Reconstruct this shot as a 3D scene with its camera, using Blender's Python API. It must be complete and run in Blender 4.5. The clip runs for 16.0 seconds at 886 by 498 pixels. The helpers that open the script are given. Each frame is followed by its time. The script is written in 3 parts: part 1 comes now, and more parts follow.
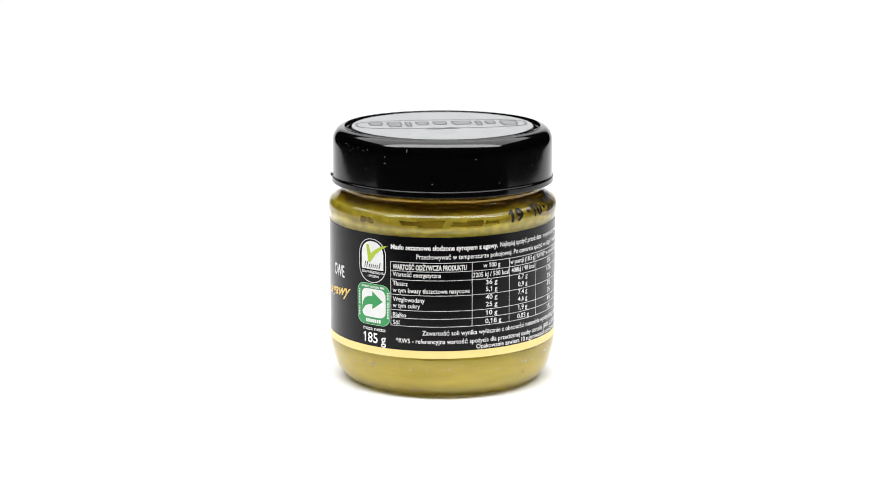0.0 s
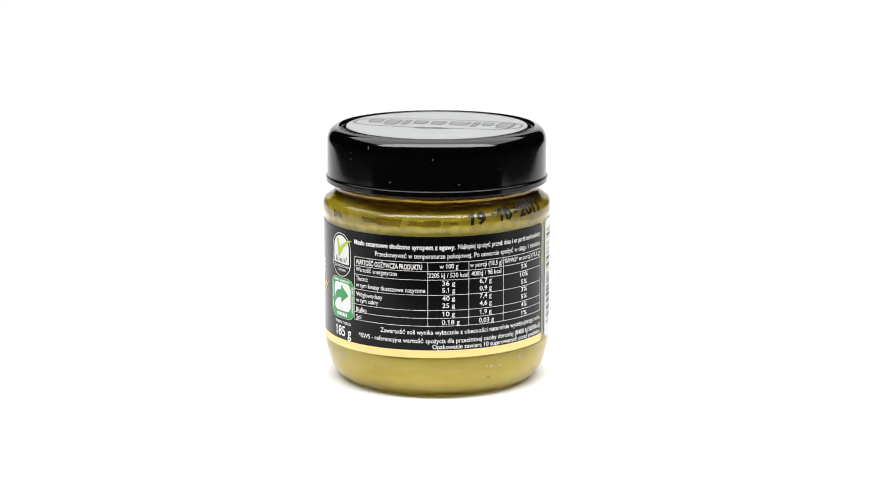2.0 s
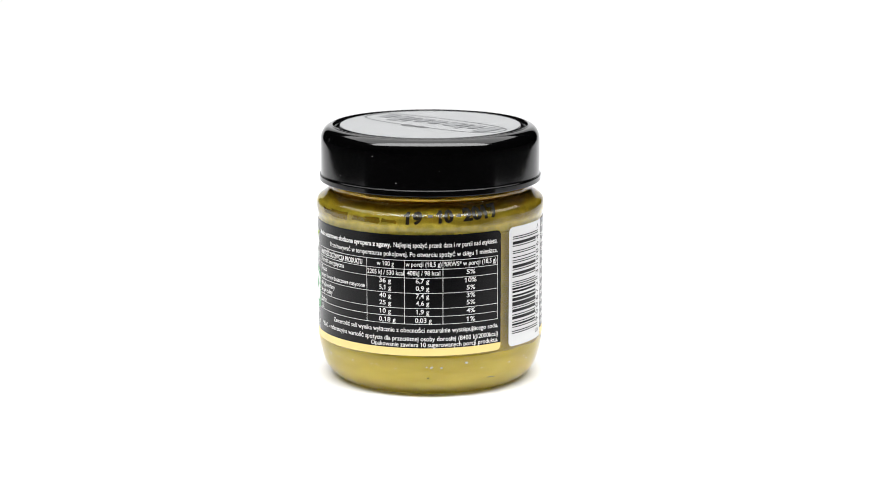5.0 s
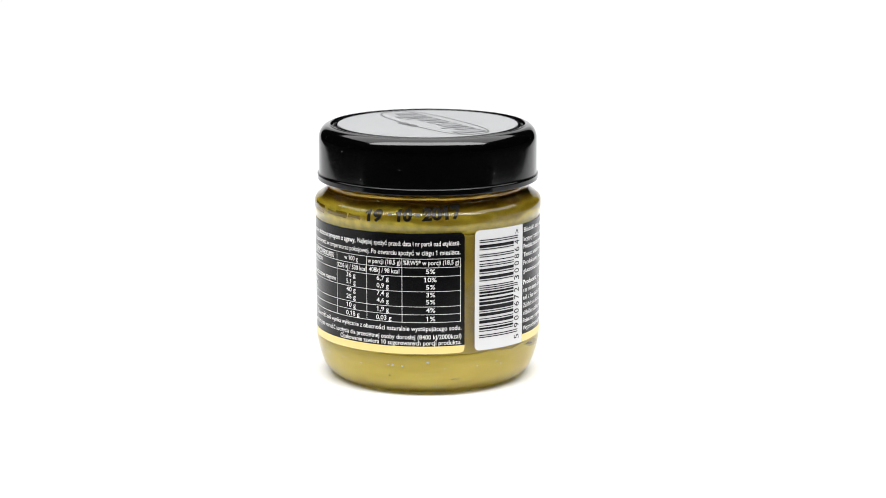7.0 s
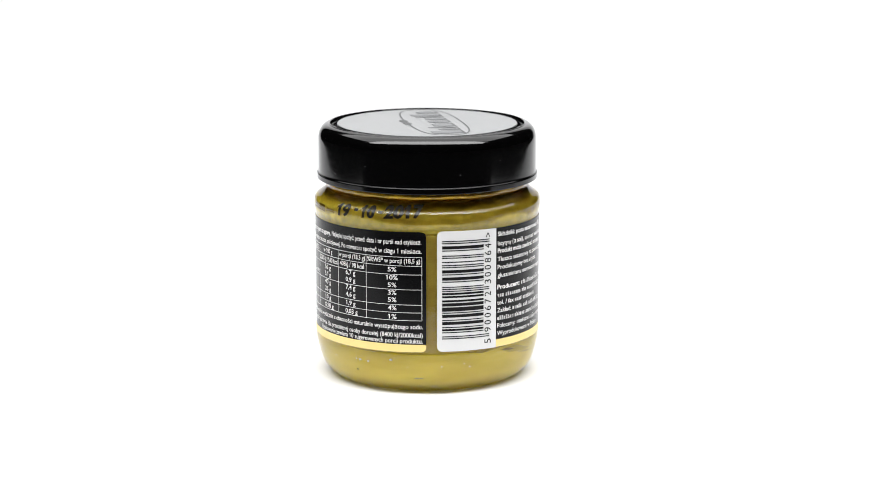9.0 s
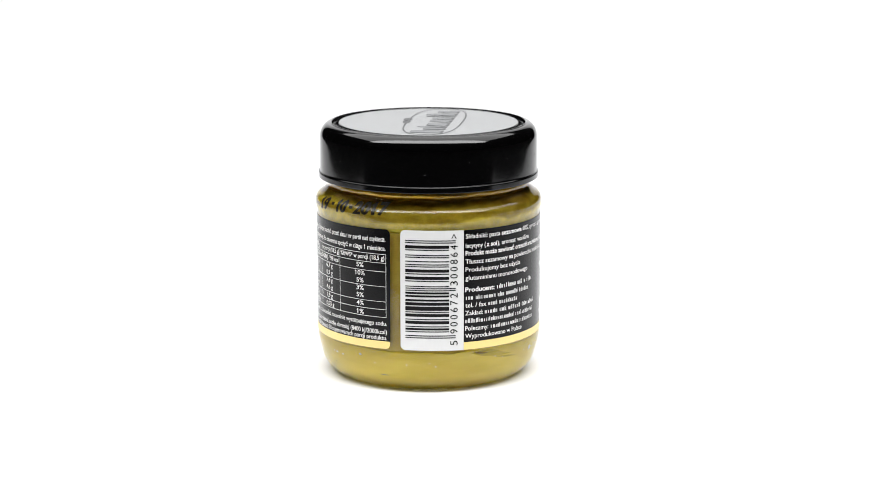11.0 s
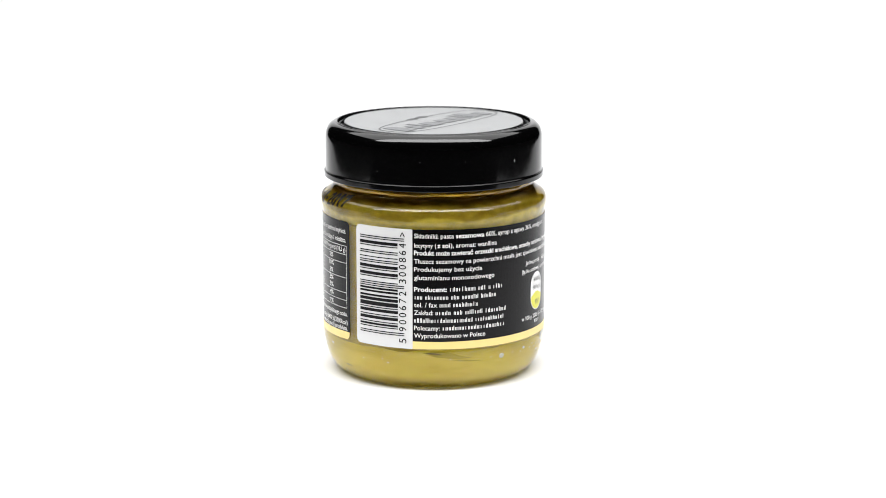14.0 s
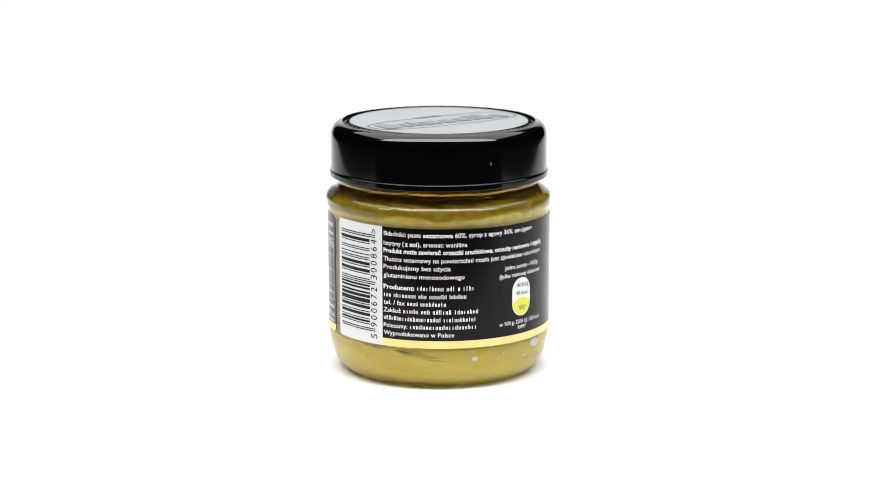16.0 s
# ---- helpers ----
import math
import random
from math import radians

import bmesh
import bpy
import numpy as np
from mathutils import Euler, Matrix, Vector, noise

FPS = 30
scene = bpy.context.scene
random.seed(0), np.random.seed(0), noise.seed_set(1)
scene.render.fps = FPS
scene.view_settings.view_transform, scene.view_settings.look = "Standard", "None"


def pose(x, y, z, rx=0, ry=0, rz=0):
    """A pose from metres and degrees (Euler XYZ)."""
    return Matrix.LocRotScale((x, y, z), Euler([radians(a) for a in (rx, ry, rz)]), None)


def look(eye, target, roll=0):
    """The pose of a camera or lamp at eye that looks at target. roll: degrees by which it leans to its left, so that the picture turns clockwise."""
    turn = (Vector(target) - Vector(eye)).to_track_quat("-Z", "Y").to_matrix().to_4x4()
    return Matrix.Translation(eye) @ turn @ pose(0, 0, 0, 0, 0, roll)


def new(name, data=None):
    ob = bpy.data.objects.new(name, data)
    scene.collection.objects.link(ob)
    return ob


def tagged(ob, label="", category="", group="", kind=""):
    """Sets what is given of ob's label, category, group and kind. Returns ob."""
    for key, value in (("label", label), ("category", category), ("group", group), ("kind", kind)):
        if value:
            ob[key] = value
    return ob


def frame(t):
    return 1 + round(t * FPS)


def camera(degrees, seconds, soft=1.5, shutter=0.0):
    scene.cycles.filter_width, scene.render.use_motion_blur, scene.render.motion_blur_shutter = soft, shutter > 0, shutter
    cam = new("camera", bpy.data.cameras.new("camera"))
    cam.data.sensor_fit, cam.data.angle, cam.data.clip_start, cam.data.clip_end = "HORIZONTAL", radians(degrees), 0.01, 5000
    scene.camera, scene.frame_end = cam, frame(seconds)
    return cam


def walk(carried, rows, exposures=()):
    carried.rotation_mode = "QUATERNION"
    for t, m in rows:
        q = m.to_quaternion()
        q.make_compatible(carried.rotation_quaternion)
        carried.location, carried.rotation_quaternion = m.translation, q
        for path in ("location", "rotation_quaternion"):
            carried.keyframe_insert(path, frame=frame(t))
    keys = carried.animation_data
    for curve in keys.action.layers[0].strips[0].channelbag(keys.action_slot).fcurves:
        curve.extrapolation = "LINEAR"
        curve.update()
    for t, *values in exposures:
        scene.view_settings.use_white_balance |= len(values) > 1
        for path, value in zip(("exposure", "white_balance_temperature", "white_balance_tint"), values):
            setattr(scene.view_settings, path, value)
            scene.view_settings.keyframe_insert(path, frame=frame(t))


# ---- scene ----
import functools

FOV = 23.05
cam = camera(FOV, 16.0, soft=0.7)
cam.data.dof.use_dof, cam.data.dof.focus_distance, cam.data.dof.aperture_fstop = True, 0.628, 11.0
EYE = (0.0, -0.63781, 0.17148)
PITCH, YAW = 0.20814, -0.00102
AIM = (EYE[0] + math.sin(YAW) * math.cos(PITCH), EYE[1] + math.cos(YAW) * math.cos(PITCH), EYE[2] - math.sin(PITCH))
walk(cam, [(0.0, look(EYE, AIM)), (16.0, look(EYE, AIM))])

# ---- light: a strip softbox above the front, a wide one over the paper sweep ----
world = bpy.data.worlds.new("world")
scene.world = world
world.use_nodes = True
world.node_tree.nodes["Background"].inputs[0].default_value = (0.9, 0.95, 1.0, 1)
world.node_tree.nodes["Background"].inputs[1].default_value = 0.02


def softbox(name, eye, target, sx, sy, watts, shape="RECTANGLE"):
    data = bpy.data.lights.new(name, "AREA")
    data.shape, data.size, data.size_y, data.energy = shape, sx, sy, watts
    ob = new(name, data)
    ob.matrix_world = look(eye, target)
    return ob


softbox("softbox_front", (0.0, -0.27, 0.62), (0, 0.05, 0.0), 1.50, 0.28, 10.0, "ELLIPSE")
softbox("softbox_top", (0.0, 0.30, 0.98), (0, 0.30, 0.0), 2.10, 1.10, 20.0)


# ---- materials ----
def material(name, colour, rough=0.5, deep=(0.003, 0.002, 0.0006), metal=0.0, mottle=0.0, scale=200.0, bump=0.0, bump_scale=900.0, tint=None, coat=0.0, sss=0.0, ior=1.5, spec=0.5, stretch=(1, 1, 1)):
    """Principled surface whose colour wanders between two tones at two scales, with a fine relief."""
    m = bpy.data.materials.new(name)
    m.use_nodes = True
    nt = m.node_tree
    p = nt.nodes["Principled BSDF"]
    p.inputs["Base Color"].default_value = (*colour, 1)
    p.inputs["Roughness"].default_value = rough
    p.inputs["Metallic"].default_value = metal
    p.inputs["IOR"].default_value = ior
    p.inputs["Specular IOR Level"].default_value = spec
    p.inputs["Coat Weight"].default_value = coat
    p.inputs["Coat Roughness"].default_value = 0.05
    if sss:
        p.inputs["Subsurface Weight"].default_value = sss
        p.inputs["Subsurface Radius"].default_value = deep
        p.inputs["Subsurface Scale"].default_value = 1.0
    co = nt.nodes.new("ShaderNodeTexCoord")
    mp = nt.nodes.new("ShaderNodeMapping")
    mp.inputs["Scale"].default_value = stretch
    nt.links.new(co.outputs["Object"], mp.inputs["Vector"])
    if mottle:
        n1, n2 = nt.nodes.new("ShaderNodeTexNoise"), nt.nodes.new("ShaderNodeTexNoise")
        n1.inputs["Scale"].default_value, n1.inputs["Detail"].default_value = scale, 4
        n2.inputs["Scale"].default_value, n2.inputs["Detail"].default_value = scale * 7, 3
        add = nt.nodes.new("ShaderNodeMath")
        add.operation, add.inputs[1].default_value = "MULTIPLY_ADD", 0.25
        half = nt.nodes.new("ShaderNodeMath")
        half.operation, half.inputs[1].default_value = "MULTIPLY", 0.75
        ramp = nt.nodes.new("ShaderNodeValToRGB")
        ramp.color_ramp.elements[0].position, ramp.color_ramp.elements[1].position = 0.36, 0.64
        dark = tint or tuple(c * (1 - mottle) for c in colour)
        ramp.color_ramp.elements[0].color, ramp.color_ramp.elements[1].color = (*dark, 1), (*colour, 1)
        for n in (n1, n2):
            nt.links.new(mp.outputs["Vector"], n.inputs["Vector"])
        nt.links.new(n1.outputs["Fac"], half.inputs[0])
        nt.links.new(n2.outputs["Fac"], add.inputs[0])
        nt.links.new(half.outputs[0], add.inputs[2])
        nt.links.new(add.outputs[0], ramp.inputs["Fac"])
        nt.links.new(ramp.outputs["Color"], p.inputs["Base Color"])
    if bump:
        n3, b = nt.nodes.new("ShaderNodeTexNoise"), nt.nodes.new("ShaderNodeBump")
        n3.inputs["Scale"].default_value, n3.inputs["Detail"].default_value = bump_scale, 3
        b.inputs["Strength"].default_value, b.inputs["Distance"].default_value = bump, 0.0004
        nt.links.new(co.outputs["Object"], n3.inputs["Vector"])
        nt.links.new(n3.outputs["Fac"], b.inputs["Height"])
        nt.links.new(b.outputs["Normal"], p.inputs["Normal"])
    return m


M_PAPER = material("white_paper", (0.75, 0.75, 0.755), 0.75, mottle=0.02, scale=6, bump=0.05, bump_scale=1500)
M_ROOM = material("dark_room_paint", (0.012, 0.012, 0.0125), 0.9, spec=0.0, mottle=0.2, scale=3)
M_LID = material("black_plastic", (0.0011, 0.0011, 0.0012), 0.09, mottle=0.2, scale=60, bump=0.10, bump_scale=70)
M_STICKER = material("silver_sticker", (0.225, 0.23, 0.233), 0.34, metal=0.2, mottle=0.03, scale=90, bump=0.05, bump_scale=2500)
M_LOGO = material("grey_print", (0.035, 0.037, 0.039), 0.4, mottle=0.25, scale=400)
M_LOGOFILL = material("pale_grey_print", (0.13, 0.135, 0.14), 0.4, mottle=0.2, scale=400)
M_LABEL = material("black_label_paper", (0.0036, 0.0036, 0.0041), 0.2, spec=0.17, mottle=0.25, scale=120, bump=0.025, bump_scale=1800)
M_WHITE = material("white_print", (0.80, 0.80, 0.79), 0.4, mottle=0.06, scale=500)
M_PANEL = material("white_label_paper", (0.69, 0.69, 0.685), 0.38, mottle=0.03, scale=120, bump=0.04, bump_scale=1800)
M_CREAM = material("cream_print", (0.90, 0.68, 0.25), 0.38, mottle=0.04, scale=200)
M_GOLD = material("gold_print", (0.75, 0.50, 0.10), 0.35, mottle=0.1, scale=300)
M_BLACKINK = material("black_ink", (0.006, 0.006, 0.006), 0.4, spec=0.2, mottle=0.2, scale=600)
M_GREYINK = material("grey_ink", (0.10, 0.10, 0.10), 0.45, mottle=0.2, scale=600)
M_GREEN = material("green_print", (0.03, 0.30, 0.08), 0.4, mottle=0.08, scale=300)
M_PALEGREEN = material("pale_green_print", (0.30, 0.62, 0.36), 0.4, mottle=0.08, scale=300)
M_LIME = material("lime_print", (0.42, 0.55, 0.03), 0.4, mottle=0.1, scale=300)
M_YELLOW = material("yellow_print", (0.72, 0.70, 0.06), 0.4, mottle=0.05, scale=300)
M_DATE = material("inkjet_date", (0.012, 0.009, 0.004), 0.28, spec=0.35, mottle=0.5, scale=500)
M_PASTE = material("sesame_paste", (0.92, 0.735, 0.10), 0.55, spec=0.0, mottle=0.3, scale=34, tint=(0.74, 0.56, 0.05), bump=0.05, bump_scale=300, sss=0.2, stretch=(1, 1, 4.5))
# paste below, brown separated oil in patches, amber oil in the neck: the layers run into one another
M_OIL = material("separated_oil", (0.9, 0.73, 0.085), 0.3, spec=0.0, bump=0.1, bump_scale=90, sss=0.08)
ont = M_OIL.node_tree
op = ont.nodes["Principled BSDF"]
op.inputs["IOR"].default_value = 1.03
oco, osep, opatch, ofine = (ont.nodes.new("ShaderNode" + n) for n in ("TexCoord", "SeparateXYZ", "TexNoise", "TexNoise"))
opatch.inputs["Scale"].default_value, opatch.inputs["Detail"].default_value = 75, 3
oclear = ont.nodes.new("ShaderNodeMapRange")
oclear.inputs["From Min"].default_value, oclear.inputs["From Max"].default_value, oclear.inputs["To Min"].default_value, oclear.inputs["To Max"].default_value = 0.0505, 0.0555, 0.10, 0.85
ofine.inputs["Scale"].default_value, ofine.inputs["Detail"].default_value = 420, 3
ozero, oadd, orange, oramp = (ont.nodes.new("ShaderNode" + n) for n in ("Math", "Math", "MapRange", "ValToRGB"))
ozero.operation, ozero.inputs[1].default_value, ozero.inputs[2].default_value = "MULTIPLY_ADD", 0.0055, -0.00275
oadd.operation = "ADD"
orange.inputs["From Min"].default_value, orange.inputs["From Max"].default_value = 0.049, 0.060
ont.links.new(oco.outputs["Object"], osep.inputs[0])
ont.links.new(oco.outputs["Object"], opatch.inputs["Vector"])
ont.links.new(oco.outputs["Object"], ofine.inputs["Vector"])
ont.links.new(opatch.outputs["Fac"], ozero.inputs[0])
ont.links.new(osep.outputs["Z"], oadd.inputs[0])
ont.links.new(ozero.outputs[0], oadd.inputs[1])
ont.links.new(oadd.outputs[0], orange.inputs["Value"])
ont.links.new(oadd.outputs[0], oclear.inputs["Value"])
ont.links.new(oclear.outputs["Result"], op.inputs["Transmission Weight"])
ont.links.new(orange.outputs["Result"], oramp.inputs["Fac"])
ocr = oramp.color_ramp
ocr.elements[0].position, ocr.elements[0].color = 0.0, (0.96, 0.78, 0.13, 1)
ocr.elements[1].position, ocr.elements[1].color = 1.0, (0.90, 0.54, 0.04, 1)
# the narrow gold stop at 0.66 paints in the glint below the lid
for at, tone in ((0.13, (1.0, 0.81, 0.12, 1)), (0.20, (0.62, 0.45, 0.045, 1)), (0.28, (0.60, 0.43, 0.04, 1)), (0.36, (1.0, 0.80, 0.09, 1)), (0.46, (0.92, 0.69, 0.06, 1)), (0.56, (0.50, 0.33, 0.018, 1)), (0.62, (0.60, 0.37, 0.018, 1)), (0.66, (1.0, 0.74, 0.12, 1)), (0.70, (0.62, 0.35, 0.016, 1)), (0.80, (1.0, 0.60, 0.04, 1))):
    ocr.elements.new(at).color = tone
# fine flecks, and a darker, browner tone towards the side at 60 degrees
ofleck, odot, orng, omix, omul = (ont.nodes.new("ShaderNode" + n) for n in ("MapRange", "VectorMath", "MapRange", "Mix", "Mix"))
ofleck.inputs["From Min"].default_value, ofleck.inputs["From Max"].default_value, ofleck.inputs["To Min"].default_value = 0.35, 0.6, 0.78
odot.operation, odot.inputs[1].default_value = "DOT_PRODUCT", (math.cos(radians(60)), math.sin(radians(60)), 0)
orng.inputs["From Min"].default_value, orng.inputs["From Max"].default_value = -0.022, 0.026
omix.data_type = omul.data_type = "RGBA"
omix.blend_type = omul.blend_type = "MULTIPLY"
omul.inputs[0].default_value = 1.0
omix.inputs[7].default_value = (0.46, 0.39, 0.28, 1)
ont.links.new(ofine.outputs["Fac"], ofleck.inputs["Value"])
ont.links.new(oramp.outputs["Color"], omul.inputs[6])
ont.links.new(ofleck.outputs["Result"], omul.inputs[7])
ont.links.new(oco.outputs["Object"], odot.inputs[0])
ont.links.new(odot.outputs["Value"], orng.inputs["Value"])
ohigh, oboth = ont.nodes.new("ShaderNodeMapRange"), ont.nodes.new("ShaderNodeMath")
ohigh.inputs["From Min"].default_value, ohigh.inputs["From Max"].default_value, ohigh.inputs["To Min"].default_value = 0.0505, 0.0545, 0.35
oboth.operation = "MULTIPLY"
ont.links.new(oadd.outputs[0], ohigh.inputs["Value"])
ont.links.new(ohigh.outputs["Result"], oboth.inputs[0])
ont.links.new(orng.outputs["Result"], oboth.inputs[1])
ont.links.new(oboth.outputs[0], omix.inputs[0])
ont.links.new(omul.outputs[2], omix.inputs[6])
ont.links.new(omix.outputs[2], op.inputs["Base Color"])
M_BROWN_PATCH = material("dark_brown_patch", (0.32, 0.21, 0.018), 0.3, spec=0.0, mottle=0.5, scale=160, tint=(0.15, 0.095, 0.008))
# browner tone: the label's shade on the paste, put into the colour
M_SHADED_PASTE = material("label_shaded_paste", (0.62, 0.47, 0.085), 0.5, spec=0.0, mottle=0.3, scale=50, tint=(0.47, 0.33, 0.055), sss=0.15, stretch=(1, 1, 1.5))
M_STREAK = material("oil_streak", (0.66, 0.50, 0.045), 0.6, spec=0.0, mottle=0.5, scale=150, tint=(0.46, 0.33, 0.022), stretch=(1, 1, 2.5))
# opaque pale colour stands in for the bright reflection in the bubbles
M_BUBBLE_GLINT = material("air_bubble", (1.0, 0.96, 0.78), 0.3, mottle=0.05, scale=500)
M_DUST = material("dust_speck", (0.22, 0.22, 0.22), 0.6, mottle=0.3, scale=900)

M_GLASS = bpy.data.materials.new("clear_glass")
M_GLASS.use_nodes = True
gp = M_GLASS.node_tree.nodes["Principled BSDF"]
gp.inputs["Base Color"].default_value = (0.985, 0.985, 0.955, 1)
gp.inputs["Transmission Weight"].default_value = 1.0
gp.inputs["Roughness"].default_value = 0.02
gp.inputs["IOR"].default_value = 1.5
gn, gb = M_GLASS.node_tree.nodes.new("ShaderNodeTexNoise"), M_GLASS.node_tree.nodes.new("ShaderNodeBump")
gn.inputs["Scale"].default_value = 70
gb.inputs["Strength"].default_value, gb.inputs["Distance"].default_value = 0.025, 0.0004
M_GLASS.node_tree.links.new(gn.outputs["Fac"], gb.inputs["Height"])
M_GLASS.node_tree.links.new(gb.outputs["Normal"], gp.inputs["Normal"])


# ---- builders ----
def part(name, bm, mat, parent=None, label="", smooth=True):
    """Links a bmesh as one mesh object under its thing or part."""
    me = bpy.data.meshes.new(name)
    for f in bm.faces:
        f.smooth = smooth
    bm.to_mesh(me)
    bm.free()
    me.materials.append(mat)
    ob = new(name, me)
    ob.parent = parent
    if label:
        ob["label"] = label
    return ob


MM = 0.001
R = 33.5


def lathe(profile, steps=128, smooth_turns=2):
    """A turned body from (radius, height) in millimetres; corners are rounded by corner cutting."""
    pts = [Vector(p) for p in profile]
    for _ in range(smooth_turns):
        cut = [pts[0]]
        for a, b in zip(pts, pts[1:]):
            cut += [a.lerp(b, 0.25), a.lerp(b, 0.75)]
        pts = cut + [pts[-1]]
    bm = bmesh.new()
    rings = []
    for r, z in pts:
        if r < 1e-6:
            rings.append([bm.verts.new((0, 0, z * MM))])
        else:
            rings.append([bm.verts.new((r * MM * math.cos(2 * math.pi * k / steps), r * MM * math.sin(2 * math.pi * k / steps), z * MM)) for k in range(steps)])
    for a, b in zip(rings, rings[1:]):
        for k in range(steps):
            j = (k + 1) % steps
            if len(a) == 1 and len(b) == 1:
                break
            if len(a) == 1:
                bm.faces.new((a[0], b[j], b[k]))
            elif len(b) == 1:
                bm.faces.new((a[k], a[j], b[0]))
            else:
                bm.faces.new((a[k], a[j], b[j], b[k]))
    bmesh.ops.recalc_face_normals(bm, faces=bm.faces[:])
    return bm


def skew(th):
    """The label was wrapped a little askew: how much higher it sits at the angle th."""
    return float(np.interp(th, (-1, 35, 120, 244, 298, 355), (0.5, 0.2, 0.0, -0.3, 0.0, 0.3)))


def wrap(bm, radius=lambda z: R + 0.06, askew=True):
    """Bends a flat drawing, x in degrees round the jar and y in millimetres of height, onto the jar's wall."""
    xs = [v.co.x for v in bm.verts]
    lo, hi = min(xs), max(xs)
    k = math.floor(lo / 2.0) * 2.0 + 2.0
    while k < hi:
        bmesh.ops.bisect_plane(bm, geom=bm.verts[:] + bm.edges[:] + bm.faces[:], plane_co=(k, 0, 0), plane_no=(1, 0, 0), dist=1e-5)
        k += 2.0
    for v in bm.verts:
        th, z = v.co.x, v.co.y
        if askew:
            z += skew(th % 360 if th > -1 else th)
        r = radius(z)
        v.co = (r * MM * math.cos(radians(th)), r * MM * math.sin(radians(th)), z * MM)
    return bm


DEG = R * math.pi / 180  # millimetres along the wall for one degree


def polygon(points):
    bm = bmesh.new()
    f = bm.faces.new([bm.verts.new((x, y, 0)) for x, y in points])
    bmesh.ops.triangulate(bm, faces=[f])
    return bm


def rounded(x0, x1, z0, z1, r, corners=(1, 1, 1, 1), n=6):
    """The outline of a rectangle in degrees and millimetres with rounded corners of r millimetres: bottom-left, bottom-right, top-right, top-left."""
    out = []
    for i, (cx, cz, sx, sz) in enumerate(((x0, z0, 1, 1), (x1, z0, -1, 1), (x1, z1, -1, -1), (x0, z1, 1, -1))):
        if not corners[i]:
            out.append((cx, cz))
            continue
        for k in range(n + 1):
            a = math.pi + i * math.pi / 2 + k / n * math.pi / 2
            out.append((cx + sx * r / DEG + r / DEG * math.cos(a), cz + sz * r + r * math.sin(a)))
    return out


def outline(points, width):
    """A closed line of that width in millimetres along the outline."""
    bm = bmesh.new()
    n = len(points)
    cx, cz = sum(p[0] for p in points) / n, sum(p[1] for p in points) / n
    hw, hh = max(abs(p[0] - cx) for p in points) * DEG, max(abs(p[1] - cz) for p in points)
    inner = [(cx + (x - cx) * (1 - width / hw), cz + (z - cz) * (1 - width / hh)) for x, z in points]
    a = [bm.verts.new((x, z, 0)) for x, z in points]
    b = [bm.verts.new((x, z, 0)) for x, z in inner]
    for i in range(n):
        j = (i + 1) % n
        bm.faces.new((a[i], a[j], b[j], b[i]))
    return bm


def strip(x0, x1, z0, z1):
    return polygon(((x0, z0), (x1, z0), (x1, z1), (x0, z1)))


def font_mesh(body, bold=0.0, shear=0.0):
    """The flat outline of a line of writing in the built-in font, as a bmesh."""
    cu = bpy.data.curves.new("writing", "FONT")
    cu.body, cu.offset, cu.shear, cu.resolution_u = body, bold, shear, 3
    ob = new("writing", cu)
    dg = bpy.context.evaluated_depsgraph_get()
    me = bpy.data.meshes.new_from_object(ob.evaluated_get(dg))
    bm = bmesh.new()
    bm.from_mesh(me)
    bpy.data.objects.remove(ob)
    bpy.data.curves.remove(cu)
    bpy.data.meshes.remove(me)
    return bm


@functools.lru_cache(maxsize=None)
def extent(body):
    bm = font_mesh(body)
    xs, ys = [v.co.x for v in bm.verts], [v.co.y for v in bm.verts]
    bm.free()
    return min(xs), max(xs), min(ys), max(ys)


def letters(body, bold=0.0, shear=0.0):
    """A line of writing whose figure one has a flag, and whose dotted z has its dot over the middle."""
    plain = body.replace("ż", "z")
    bm = font_mesh(plain, bold, shear)
    b = bold * 0.8
    for i, ch in enumerate(body):
        if ch not in "1ż":
            continue
        right = extent(plain[: i + 1])[1]
        lo, hi, foot, top = extent(plain[i])
        left = right - (hi - lo)
        if ch == "1":
            pts = [(left + 0.01, top + b), (left - 0.13 - b, top - 0.13), (left - 0.13 - b, top - 0.215 - b), (left + 0.01, top - 0.11 - b)]
        else:
            mid = (left + right) / 2
            pts = [(mid - 0.05 - b, top + 0.09), (mid + 0.05 + b, top + 0.09), (mid + 0.05 + b, top + 0.20 + b), (mid - 0.05 - b, top + 0.20 + b)]
        bm.faces.new([bm.verts.new((x + shear * y, y, 0)) for x, y in pts])
    return bm


def cap_height():
    bm = letters("H")
    ys = [v.co.y for v in bm.verts]
    bm.free()
    return max(ys) - min(ys)


CAP = cap_height()


def fitted(body, x0, x1, z, cap, bold=0.0, shear=0.0):
    bm = letters(body, bold, shear)
    xs = [v.co.x for v in bm.verts]
    lo, hi = min(xs), max(xs)
    for v in bm.verts:
        v.co = (x0 + (v.co.x - lo) / (hi - lo) * (x1 - x0), z + v.co.y / CAP * cap, 0)
    return bm


def write(parent, body, x0, x1, z, cap=1.3, bold=0.008, mat=None, shear=0.0, label=""):
    return part("text_line", wrap(fitted(body, x0, x1, z, cap, bold, shear)), mat or M_WHITE, parent, label, smooth=False)


